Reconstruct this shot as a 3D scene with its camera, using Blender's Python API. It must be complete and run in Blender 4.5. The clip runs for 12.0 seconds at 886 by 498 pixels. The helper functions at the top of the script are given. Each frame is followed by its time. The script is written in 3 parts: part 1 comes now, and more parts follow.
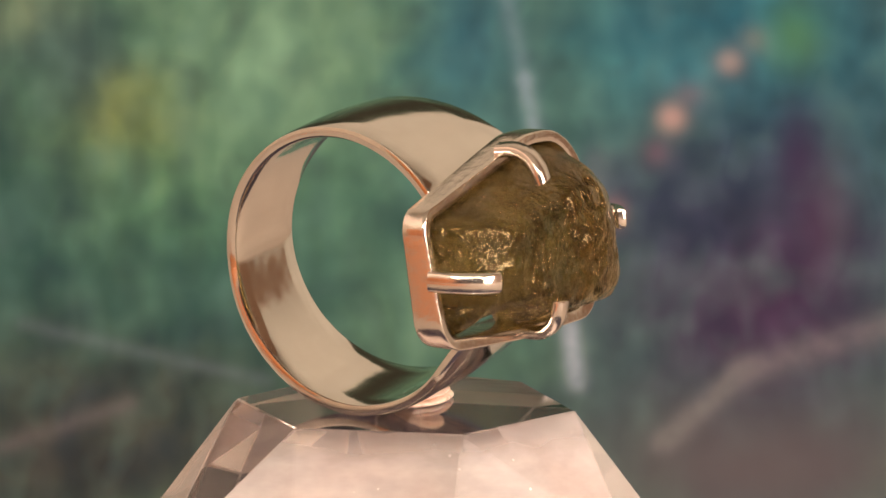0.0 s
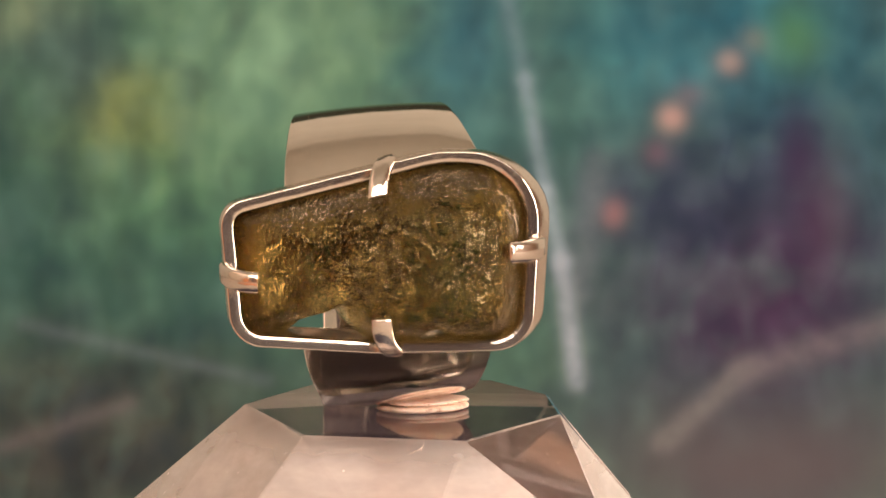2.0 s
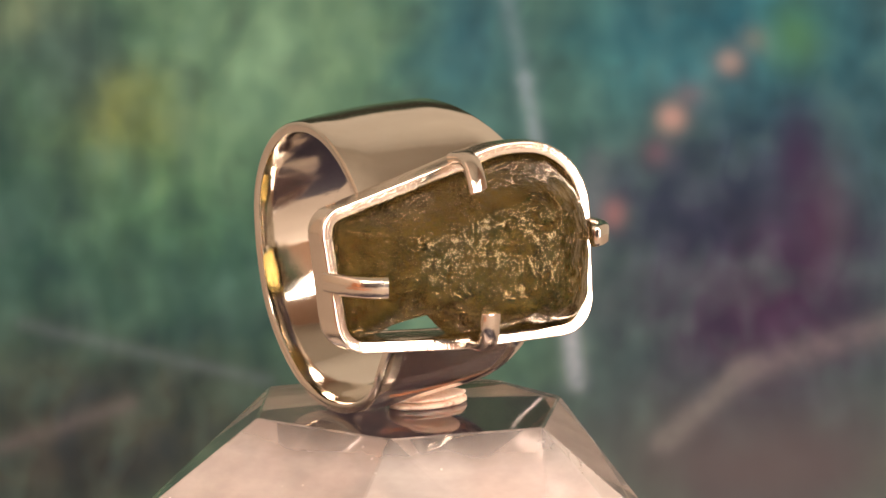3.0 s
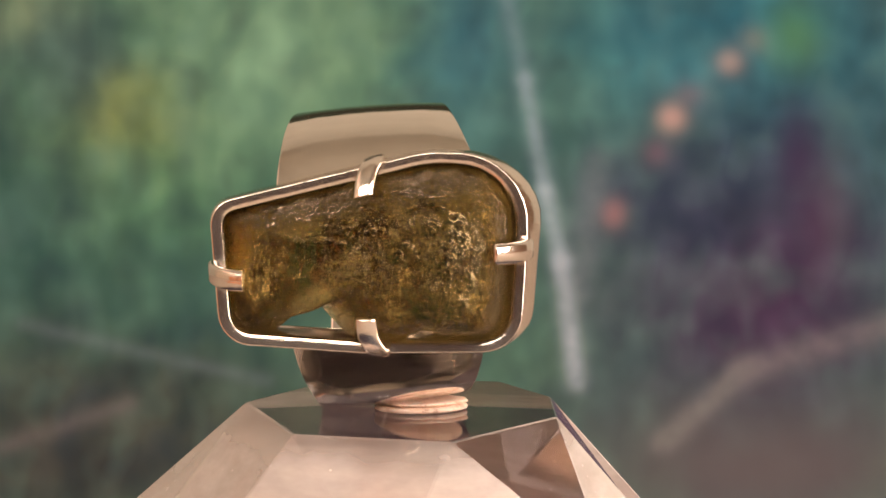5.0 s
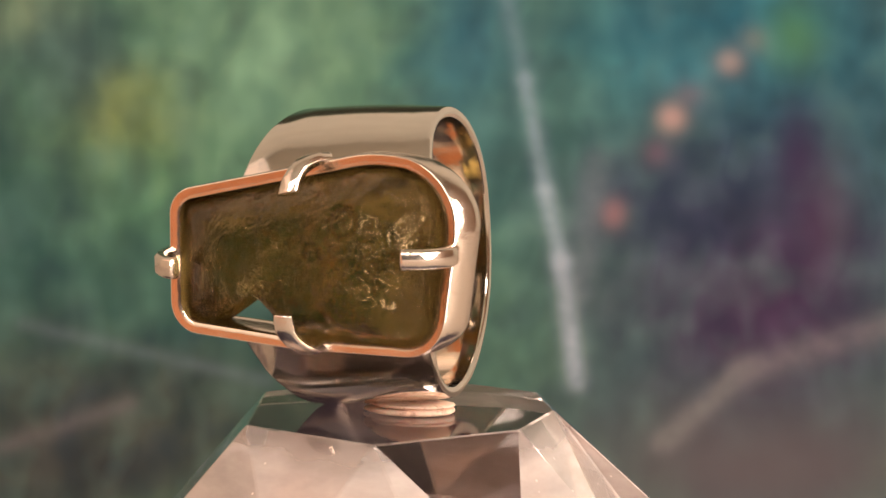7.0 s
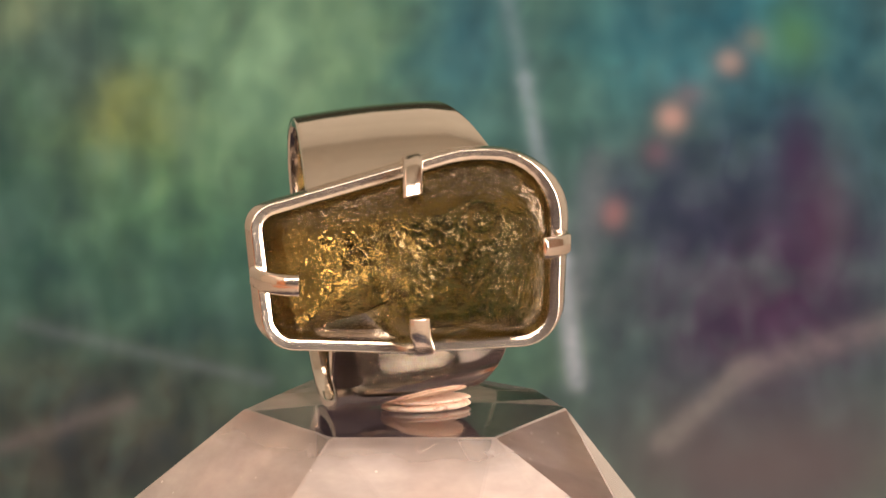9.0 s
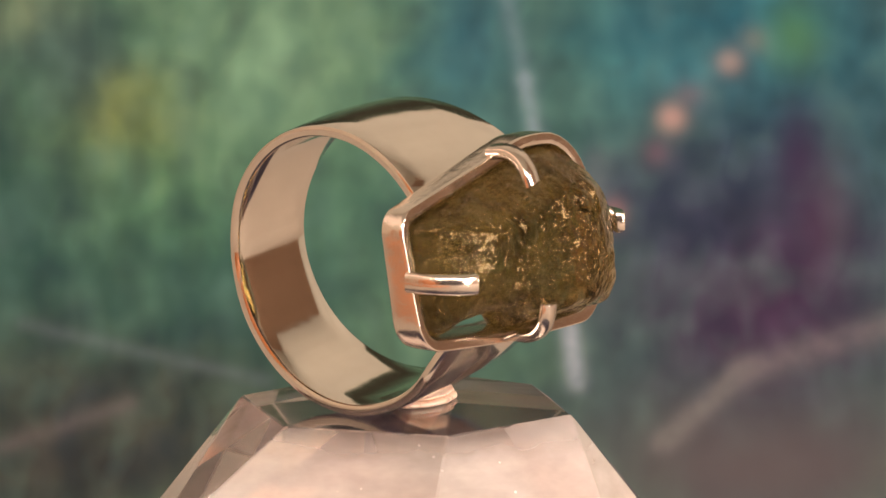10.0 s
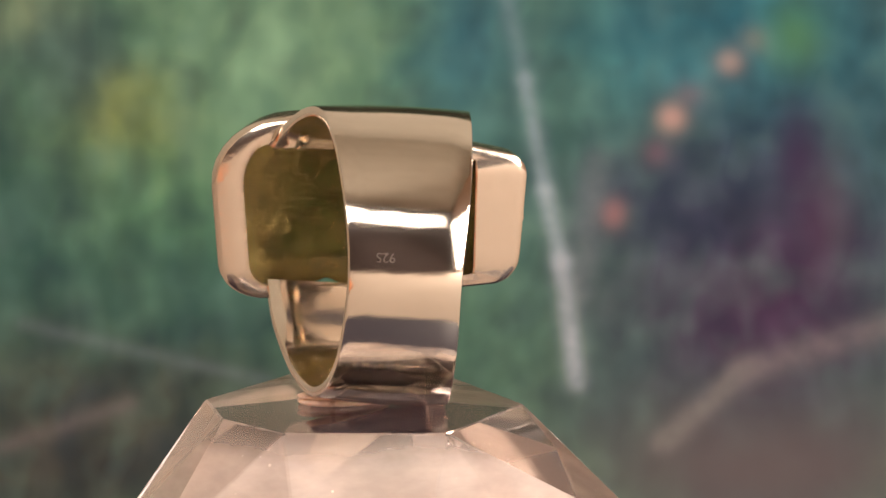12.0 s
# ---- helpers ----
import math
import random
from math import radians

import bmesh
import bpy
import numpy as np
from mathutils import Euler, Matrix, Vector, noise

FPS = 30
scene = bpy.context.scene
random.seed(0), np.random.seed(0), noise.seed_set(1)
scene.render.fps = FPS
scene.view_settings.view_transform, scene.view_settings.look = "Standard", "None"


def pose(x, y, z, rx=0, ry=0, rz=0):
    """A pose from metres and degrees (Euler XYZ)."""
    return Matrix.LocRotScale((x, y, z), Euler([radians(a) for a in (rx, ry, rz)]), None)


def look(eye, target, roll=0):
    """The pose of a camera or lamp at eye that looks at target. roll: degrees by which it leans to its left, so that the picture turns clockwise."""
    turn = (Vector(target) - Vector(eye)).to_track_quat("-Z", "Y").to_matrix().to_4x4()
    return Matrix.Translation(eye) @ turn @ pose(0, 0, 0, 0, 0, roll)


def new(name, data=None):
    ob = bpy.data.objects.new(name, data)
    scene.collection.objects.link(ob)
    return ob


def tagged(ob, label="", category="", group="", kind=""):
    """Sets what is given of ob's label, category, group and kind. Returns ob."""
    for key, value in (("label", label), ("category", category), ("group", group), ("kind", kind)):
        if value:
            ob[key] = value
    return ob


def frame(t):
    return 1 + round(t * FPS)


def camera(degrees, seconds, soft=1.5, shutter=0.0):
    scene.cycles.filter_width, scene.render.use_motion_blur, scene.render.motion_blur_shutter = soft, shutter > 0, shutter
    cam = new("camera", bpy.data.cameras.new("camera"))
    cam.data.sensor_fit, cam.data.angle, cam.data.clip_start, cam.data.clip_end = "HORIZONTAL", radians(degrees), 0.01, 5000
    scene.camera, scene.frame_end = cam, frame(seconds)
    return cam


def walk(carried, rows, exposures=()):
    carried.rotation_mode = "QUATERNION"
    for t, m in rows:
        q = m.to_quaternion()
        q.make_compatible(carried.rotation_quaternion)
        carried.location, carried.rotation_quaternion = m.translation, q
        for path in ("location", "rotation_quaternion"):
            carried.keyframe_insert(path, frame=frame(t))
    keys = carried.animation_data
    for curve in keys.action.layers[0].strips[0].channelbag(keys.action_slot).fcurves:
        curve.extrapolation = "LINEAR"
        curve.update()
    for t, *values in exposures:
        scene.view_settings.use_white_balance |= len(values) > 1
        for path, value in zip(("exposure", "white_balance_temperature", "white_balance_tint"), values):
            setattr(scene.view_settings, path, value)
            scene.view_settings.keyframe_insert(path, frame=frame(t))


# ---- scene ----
MM = 0.001
# the camera stands still on its tripod, not half a metre from the ring
cam = camera(8.153, 12.0, soft=1.5)
EYE = Vector((4.465 * MM, -453.4 * MM, 92.9 * MM))
PITCH = radians(10.106)
AIM = EYE + Vector((0, math.cos(PITCH), -math.sin(PITCH)))
walk(cam, [(0.0, look(EYE, AIM, -0.246)), (12.0, look(EYE, AIM, -0.246))], exposures=[(0.0, 0.1), (12.0, 0.1)])

# ---------------------------------------------------------------- light
world = bpy.data.worlds.new("dim_daylight")
scene.world = world
world.use_nodes = True
wn = world.node_tree.nodes
sky = wn.new("ShaderNodeTexSky")
sky.sky_type, sky.sun_disc = "NISHITA", False
sky.sun_elevation, sky.sun_rotation = radians(35), radians(200)
wn["Background"].inputs["Strength"].default_value = 0.08
world.node_tree.links.new(sky.outputs["Color"], wn["Background"].inputs["Color"])

TABLE = -73 * MM          # height of the table top
FOOT = -65 * MM           # height of the turntable under the crystal
X0, X1, Y0, Y1, Z1 = -0.80, 0.80, -1.00, 0.42, 1.05


def area_lamp(name, eye, target, w, h, power, colour):
    data = bpy.data.lights.new(name, "AREA")
    data.shape, data.size, data.size_y, data.energy, data.color = "RECTANGLE", w, h, power, colour
    ob = new(name, data)
    ob.matrix_world = look(eye, target)
    return ob


# daylight in windows, a low one beside the table and a high strip in the wall behind the camera
area_lamp("window_light", (X1 - 0.01, -0.40, 0.26), (0.0, -0.02, 0.0), 0.75, 0.55, 24.0, (1.0, 0.865, 0.755))
area_lamp("high_window_light", (-0.05, Y0 + 0.01, 0.68), (0.0, 0.0, 0.05), 1.30, 0.36, 17.0, (1.0, 0.865, 0.755))
# a dim warm fill added opposite, no window there; lifts the crystal's left facets
area_lamp("west_fill_light", (X0 + 0.01, -0.05, 0.55), (0.0, 0.0, -0.02), 1.10, 0.80, 1.7, (1.0, 0.72, 0.58))


# ---------------------------------------------------------------- materials
def material(name):
    m = bpy.data.materials.new(name)
    m.use_nodes = True
    nt = m.node_tree
    return m, nt, nt.nodes["Principled BSDF"]


def node(nt, kind, **values):
    n = nt.nodes.new(kind)
    for key, value in values.items():
        n.inputs[key].default_value = value
    return n


def coords(nt, scale):
    tc = nt.nodes.new("ShaderNodeTexCoord")
    mp = nt.nodes.new("ShaderNodeMapping")
    mp.inputs["Scale"].default_value = scale if isinstance(scale, tuple) else (scale, scale, scale)
    nt.links.new(tc.outputs["Object"], mp.inputs["Vector"])
    return mp.outputs["Vector"]


def noise_tex(nt, vec, scale, detail=4.0, rough=0.55):
    n = node(nt, "ShaderNodeTexNoise", Scale=scale, Detail=detail, Roughness=rough)
    nt.links.new(vec, n.inputs["Vector"])
    return n.outputs["Fac"]


def ramp(nt, fac, stops):
    r = nt.nodes.new("ShaderNodeValToRGB")
    el = r.color_ramp.elements
    while len(el) < len(stops):
        el.new(0.5)
    for e, (pos, col) in zip(el, stops):
        e.position, e.color = pos, (*col, 1)
    nt.links.new(fac, r.inputs["Fac"])
    return r.outputs["Color"]


def maths(nt, op, a, b=None):
    n = nt.nodes.new("ShaderNodeMath")
    n.operation = op
    for sock, v in zip(n.inputs, (a, b)):
        if v is None:
            continue
        if isinstance(v, (int, float)):
            sock.default_value = v
        else:
            nt.links.new(v, sock)
    return n.outputs[0]


def bump(nt, bsdf, height, strength, distance):
    b = node(nt, "ShaderNodeBump", Strength=strength, Distance=distance)
    nt.links.new(height, b.inputs["Height"])
    nt.links.new(b.outputs["Normal"], bsdf.inputs["Normal"])
    return b


def silver_material(name, rough, dents, tint=(0.89, 0.82, 0.735)):
    m, nt, p = material(name)
    v = coords(nt, 1000.0)
    p.inputs["Metallic"].default_value = 1.0
    n1 = noise_tex(nt, v, 0.35, 3)
    nt.links.new(ramp(nt, n1, [(0.3, tuple(c * 0.94 for c in tint)), (0.7, tint)]), p.inputs["Base Color"])
    fine = noise_tex(nt, v, 6.0, 6, 0.7)
    r = maths(nt, "ADD", maths(nt, "MULTIPLY", fine, rough * 0.9), rough * 0.55)
    nt.links.new(r, p.inputs["Roughness"])
    scratch = noise_tex(nt, coords(nt, (300.0, 2600.0, 2600.0)), 1.0, 5, 0.65)
    wave = noise_tex(nt, v, 0.22, 2)
    h = maths(nt, "ADD", maths(nt, "MULTIPLY", scratch, 0.10), maths(nt, "MULTIPLY", wave, 0.9))
    h = maths(nt, "ADD", h, maths(nt, "MULTIPLY", noise_tex(nt, v, 1.1, 3, 0.6), dents))
    bump(nt, p, h, 0.45, 0.10 * MM)
    return m


SILVER = silver_material("polished_silver", 0.09, 0.05)
SILVER_CAST = silver_material("worked_silver", 0.19, 0.80, (0.88, 0.775, 0.675))


def stone_material(name, relief, rough):
    """Olive glass; relief: how deep its close-set pits are."""
    m, nt, p = material(name)
    v = coords(nt, 1000.0)
    big = noise_tex(nt, v, 0.25, 4)
    nt.links.new(ramp(nt, big, [(0.3, (0.128, 0.090, 0.030)), (0.7, (0.240, 0.170, 0.055))]), p.inputs["Base Color"])
    p.inputs["Transmission Weight"].default_value = 0.97
    p.inputs["Specular Tint"].default_value = (1.0, 0.78, 0.46, 1)
    p.inputs["IOR"].default_value = 1.43
    p.inputs["Roughness"].default_value = rough
    warp = node(nt, "ShaderNodeTexNoise", Scale=1.1, Detail=2.0)
    nt.links.new(v, warp.inputs["Vector"])
    mixed = nt.nodes.new("ShaderNodeVectorMath")
    mixed.operation = "MULTIPLY_ADD"
    nt.links.new(warp.outputs["Color"], mixed.inputs[0])
    mixed.inputs[1].default_value = (0.6, 0.6, 0.6)
    nt.links.new(v, mixed.inputs[2])

    def pits(scale, edge):
        vor = node(nt, "ShaderNodeTexVoronoi", Scale=scale)
        vor.feature = "SMOOTH_F1"
        vor.inputs["Smoothness"].default_value = 0.25
        nt.links.new(mixed.outputs[0], vor.inputs["Vector"])
        return maths(nt, "MINIMUM", vor.outputs["Distance"], edge)

    patch = ramp(nt, noise_tex(nt, v, 0.28, 2), [(0.36, (0.26, 0.26, 0.26)), (0.57, (1, 1, 1))])
    h = maths(nt, "ADD", maths(nt, "MULTIPLY", pits(2.3, 0.55), 0.9), maths(nt, "MULTIPLY", pits(5.2, 0.5), 0.35))
    h = maths(nt, "ADD", maths(nt, "MULTIPLY", h, patch), maths(nt, "MULTIPLY", noise_tex(nt, v, 3.0, 2, 0.5), 0.08))
    b = bump(nt, p, h, 1.0, relief)
    # amber diffuse share, stands in for light glowing inside the glass
    amber_glow = node(nt, "ShaderNodeBsdfDiffuse", Color=(0.50, 0.36, 0.105, 1))
    nt.links.new(b.outputs["Normal"], amber_glow.inputs["Normal"])
    both = nt.nodes.new("ShaderNodeMixShader")
    nt.links.new(ramp(nt, noise_tex(nt, v, 0.5, 3), [(0.40, (0.0, 0.0, 0.0)), (0.7, (0.055, 0.055, 0.055))]), both.inputs[0])
    nt.links.new(p.outputs[0], both.inputs[1])
    nt.links.new(amber_glow.outputs[0], both.inputs[2])
    nt.links.new(both.outputs[0], nt.nodes["Material Output"].inputs["Surface"])
    return m


def crystal_material(name="veiled_quartz", veil_least=0.60, veil_most=0.42, most=0.995, specked=1.0, coat=1.0):
    m, nt, p = material(name)
    v = coords(nt, 1000.0)
    veil = noise_tex(nt, v, 0.07, 3, 0.5)
    nt.links.new(ramp(nt, veil, [(0.35, (0.97, 0.78, 0.71)), (0.65, (0.97, 0.87, 0.81))]), p.inputs["Base Color"])
    flaw = ramp(nt, noise_tex(nt, coords(nt, (180.0, 180.0, 420.0)), 0.8, 4, 0.6), [(0.35, (veil_least,) * 3), (0.75, (veil_most,) * 3)])
    sep = nt.nodes.new("ShaderNodeSeparateXYZ")
    nt.links.new(v, sep.inputs[0])
    # clearer at table and foot, added to darken the view into them
    clear = ramp(nt, maths(nt, "MULTIPLY", sep.outputs["Z"], -0.025), [(0.0, (0.3, 0.3, 0.3)), (0.05, (0, 0, 0)), (0.7, (0, 0, 0)), (0.9, (0.3, 0.3, 0.3))])
    specks = node(nt, "ShaderNodeTexVoronoi", Scale=0.75)
    nt.links.new(v, specks.inputs["Vector"])
    speck = ramp(nt, specks.outputs["Distance"], [(0.05, (0.45, 0.45, 0.45)), (0.11, (0, 0, 0))])
    patch = ramp(nt, noise_tex(nt, v, 0.16, 1), [(0.48, (0, 0, 0)), (0.60, (specked,) * 3)])
    weight = maths(nt, "MINIMUM", maths(nt, "ADD", flaw, clear), most)
    nt.links.new(maths(nt, "SUBTRACT", weight, maths(nt, "MULTIPLY", speck, patch)), p.inputs["Transmission Weight"])
    p.inputs["IOR"].default_value = 1.544
    p.inputs["Roughness"].default_value = 0.06
    p.inputs["Coat Weight"].default_value = coat
    p.inputs["Coat Roughness"].default_value = 0.015
    p.inputs["Coat IOR"].default_value = 1.54
    bump(nt, p, noise_tex(nt, v, 0.25, 2), 0.05, 0.05 * MM)
    return m


def putty_material():
    m, nt, p = material("pink_putty")
    v = coords(nt, 1000.0)
    n = noise_tex(nt, v, 1.4, 5, 0.65)
    nt.links.new(ramp(nt, n, [(0.3, (0.50, 0.26, 0.17)), (0.45, (0.88, 0.62, 0.48)), (0.75, (0.94, 0.74, 0.61))]), p.inputs["Base Color"])
    p.inputs["Roughness"].default_value = 0.6
    p.inputs["Subsurface Weight"].default_value = 0.15
    p.inputs["Subsurface Radius"].default_value = (1 * MM, 0.5 * MM, 0.3 * MM)
    bump(nt, p, n, 0.6, 0.15 * MM)
    return m


def paint_material(name, a, b, rough=0.8):
    m, nt, p = material(name)
    v = coords(nt, 1.0)
    nt.links.new(ramp(nt, noise_tex(nt, v, 6.0, 6), [(0.3, a), (0.7, b)]), p.inputs["Base Color"])
    p.inputs["Roughness"].default_value = rough
    bump(nt, p, noise_tex(nt, v, 900.0, 3), 0.05, 0.2 * MM)
    return m


def backdrop_material():
    """A soft painted cloth: broad clouds of green, teal and violet with pale streaks. Object x and z from its middle."""
    m, nt, p = material("painted_backdrop")
    v = coords(nt, 1270.0)
    sep = nt.nodes.new("ShaderNodeSeparateXYZ")
    nt.links.new(v, sep.inputs[0])
    warp = node(nt, "ShaderNodeTexNoise", Scale=0.09, Detail=3.0)
    nt.links.new(v, warp.inputs["Vector"])
    wsep = nt.nodes.new("ShaderNodeSeparateColor")
    nt.links.new(warp.outputs["Color"], wsep.inputs[0])
    wx = maths(nt, "MULTIPLY", maths(nt, "SUBTRACT", wsep.outputs[0], 0.5), 11.0)
    wz = maths(nt, "MULTIPLY", maths(nt, "SUBTRACT", wsep.outputs[1], 0.5), 11.0)
    x, z = maths(nt, "ADD", sep.outputs["X"], wx), maths(nt, "ADD", sep.outputs["Z"], wz)
    colour = ramp(nt, noise_tex(nt, v, 0.055, 4, 0.5), [(0.3, (0.049, 0.122, 0.087)), (0.7, (0.114, 0.212, 0.130))])

    def mixed(fac, col):
        nonlocal colour
        mix = nt.nodes.new("ShaderNodeMix")
        mix.data_type = "RGBA"
        nt.links.new(fac, mix.inputs[0])
        nt.links.new(colour, mix.inputs[6])
        mix.inputs[7].default_value = (col[0], col[1], col[2] * 1.07, 1)
        colour = mix.outputs[2]

    def spot(cx, cz, rx, rz, strength, col, px=None, pz=None):
        dx = maths(nt, "DIVIDE", maths(nt, "SUBTRACT", px or x, cx), rx)
        dz = maths(nt, "DIVIDE", maths(nt, "SUBTRACT", pz or z, cz), rz)
        d = maths(nt, "ADD", maths(nt, "MULTIPLY", dx, dx), maths(nt, "MULTIPLY", dz, dz))
        mixed(maths(nt, "MULTIPLY", maths(nt, "POWER", 2.718, maths(nt, "MULTIPLY", d, -1.0)), strength), col)

    def streak(ax, az, bx, bz, width, strength, col):
        lx, lz = bx - ax, bz - az
        ll = math.hypot(lx, lz)
        ux, uz = lx / ll, lz / ll
        rx, rz = maths(nt, "SUBTRACT", sep.outputs["X"], ax), maths(nt, "SUBTRACT", sep.outputs["Z"], az)
        along = maths(nt, "ADD", maths(nt, "MULTIPLY", rx, ux), maths(nt, "MULTIPLY", rz, uz))
        across = maths(nt, "ADD", maths(nt, "MULTIPLY", rx, -uz), maths(nt, "MULTIPLY", rz, ux))
        over = maths(nt, "SUBTRACT", along, maths(nt, "MINIMUM", maths(nt, "MAXIMUM", along, 0.0), ll))
        d = maths(nt, "ADD", maths(nt, "MULTIPLY", across, across), maths(nt, "MULTIPLY", over, over))
        f = maths(nt, "POWER", 2.718, maths(nt, "MULTIPLY", d, -1.0 / width ** 2))
        f = maths(nt, "MULTIPLY", f, maths(nt, "ADD", 0.55, maths(nt, "MULTIPLY", noise_tex(nt, v, 0.35, 1), 0.8)))
        mixed(maths(nt, "MULTIPLY", f, strength), col)

    # broad fields
    for s in BACKDROP_SPOTS:
        spot(*s)
    n2 = noise_tex(nt, v, 0.13, 1.5, 0.5)
    mixed(ramp(nt, n2, [(0.50, (0, 0, 0)), (0.85, (0.20, 0.20, 0.20))]), (0.13, 0.25, 0.20))
    mixed(ramp(nt, n2, [(0.20, (0.50, 0.50, 0.50)), (0.50, (0, 0, 0))]), (0.022, 0.036, 0.050))
    # dabs of lighter and darker paint
    dabs = noise_tex(nt, coords(nt, (1270.0, 1270.0, 1000.0)), 0.19, 1.0, 0.4)
    tone = nt.nodes.new("ShaderNodeMix")
    tone.data_type, tone.blend_type = "RGBA", "MULTIPLY"
    tone.inputs[0].default_value = 1.0
    nt.links.new(colour, tone.inputs[6])
    nt.links.new(ramp(nt, dabs, [(0.25, (0.72, 0.75, 0.80)), (0.50, (1.0, 1.0, 1.0)), (0.75, (1.38, 1.32, 1.28))]), tone.inputs[7])
    colour = tone.outputs[2]
    # upright brush strokes
    strokes = noise_tex(nt, coords(nt, (1270.0, 1270.0, 700.0)), 0.16, 1, 0.4)
    mixed(ramp(nt, strokes, [(0.54, (0, 0, 0)), (0.85, (0.16, 0.16, 0.16))]), (0.15, 0.27, 0.23))
    mixed(ramp(nt, strokes, [(0.20, (0.34, 0.34, 0.34)), (0.46, (0, 0, 0))]), (0.020, 0.030, 0.036))
    for s in BACKDROP_DOTS:
        spot(*s, px=sep.outputs["X"], pz=sep.outputs["Z"])
    for s in BACKDROP_STREAKS:
        streak(*s)
    nt.links.new(colour, p.inputs["Base Color"])
    p.inputs["Roughness"].default_value = 1.0
    p.inputs["Specular IOR Level"].default_value = 0.0
    return m


# from the middle of the seen part, in units of 0.79 mm: x, z, half widths, strength, colour
BACKDROP_SPOTS = [
    (44, 6, 30, 60, 0.92, (0.027, 0.058, 0.092)),
    (4, 28, 9, 16, 0.80, (0.032, 0.118, 0.158)),
    (2, 10, 9, 14, 0.45, (0.040, 0.110, 0.116)),
    (26, 30, 9, 11, 0.65, (0.036, 0.142, 0.172)),
    (16, 20, 5, 12, 0.50, (0.045, 0.120, 0.110)),
    (22, 27, 4, 12, 0.55, (0.050, 0.165, 0.165)),
    (45, 31, 16, 10, 0.85, (0.030, 0.148, 0.190)),
    (58, 16, 5, 14, 0.70, (0.034, 0.105, 0.128)),
    (43, -8, 22, 17, 0.96, (0.050, 0.028, 0.058)),
    (29, 6, 12, 6, 0.75, (0.034, 0.040, 0.072)),
    (-43, 18, 8, 8, 0.85, (0.190, 0.215, 0.052)),
    (-36, 6, 12, 11, 0.65, (0.090, 0.210, 0.102)),
    (-24, 27, 12, 14, 0.75, (0.170, 0.310, 0.190)),
    (-50, 27, 9, 8, 0.65, (0.036, 0.072, 0.090)),
    (-57, 33, 6, 6, 0.65, (0.165, 0.215, 0.128)),
    (-57, 2, 13, 17, 0.80, (0.026, 0.066, 0.060)),
    (-26, -6, 20, 12, 0.70, (0.034, 0.088, 0.077)),
    (-46, -9, 26, 12, 0.60, (0.034, 0.078, 0.066)),
    (-46, -20, 24, 9, 0.75, (0.046, 0.050, 0.045)),
    (-48, -30, 42, 13, 0.96, (0.042, 0.040, 0.037)),
]
BACKDROP_DOTS = [
    # dark field above the seen part, added to darken the silver's mirrored top
    (0, 150, 400, 75, 1.0, (0.026, 0.024, 0.016)),
    (44, -31, 30, 11, 0.88, (0.100, 0.080, 0.080)),
    (31.0, 17.8, 2.0, 2.0, 0.80, (0.40, 0.26, 0.220)),
    (33.4, 21.0, 2.3, 1.8, 0.3, (0.24, 0.15, 0.174)),
    (38.8, 25.4, 1.9, 1.8, 0.65, (0.33, 0.25, 0.220)),
    (42.2, 28.4, 2.1, 2.0, 0.4, (0.22, 0.19, 0.162)),
    (23.1, 4.7, 1.8, 2.1, 0.5, (0.34, 0.16, 0.151)),
    (29.0, 13.1, 2.0, 2.0, 0.4, (0.17, 0.07, 0.104)),
    (47.5, 29, 4.0, 5.0, 0.75, (0.065, 0.165, 0.070)),
    (48, 12, 3.2, 8, 0.65, (0.040, 0.022, 0.058)),
    (52, 4, 4.0, 9, 0.45, (0.085, 0.035, 0.070)),
]
BACKDROP_STREAKS = [
    (8.4, 36, 11.2, 23, 1.3, 0.25, (0.22, 0.30, 0.348)),
    (11.2, 23, 13.9, 8.0, 1.3, 0.42, (0.28, 0.36, 0.40)),
    (13.9, 8.0, 16.1, -2.0, 1.3, 0.60, (0.30, 0.37, 0.40)),
    (16.1, -2.0, 18.1, -18.4, 1.4, 0.75, (0.30, 0.34, 0.37)),
    (21, 12, 18.5, -6, 2.2, 0.35, (0.17, 0.19, 0.209)),
    (-57, -10, -24, -18, 1.2, 0.25, (0.15, 0.18, 0.186)),
    (-60, -27, -43, -21, 1.5, 0.35, (0.14, 0.12, 0.116)),
    (30, -27, 41, -17, 1.9, 0.50, (0.20, 0.19, 0.174)),
    (41, -17, 60, -11, 2.2, 0.50, (0.17, 0.15, 0.151)),
]

STONE = stone_material("olive_tektite_glass", 0.21 * MM, 0.09)
STONE_BACK = stone_material("olive_tektite_glass_smooth", 0.06 * MM, 0.18)
QUARTZ = crystal_material()
# clear copy for facets that read dark; stands in for inner reflections
QUARTZ_CLEAR = crystal_material("clear_quartz", 1.0, 1.0, 1.0, 0.0, 0.0)
PUTTY = putty_material()
BACKDROP = backdrop_material()
WALL = paint_material("beige_wall_paint", (0.36, 0.335, 0.285), (0.42, 0.39, 0.33))
WARM_WALL = paint_material("brown_wall_paint", (0.24, 0.15, 0.10), (0.29, 0.18, 0.12))
SAND_WALL = paint_material("sand_wall_paint", (0.52, 0.42, 0.33), (0.58, 0.47, 0.37))
CLOTH = paint_material("table_cloth", (0.41, 0.34, 0.285), (0.48, 0.40, 0.335), 0.9)
BROWN_WALL = paint_material("dark_brown_wall_paint", (0.034, 0.023, 0.024), (0.046, 0.032, 0.032))
PLATE = paint_material("black_violet_plate", (0.011, 0.008, 0.022), (0.017, 0.012, 0.032), 0.6)
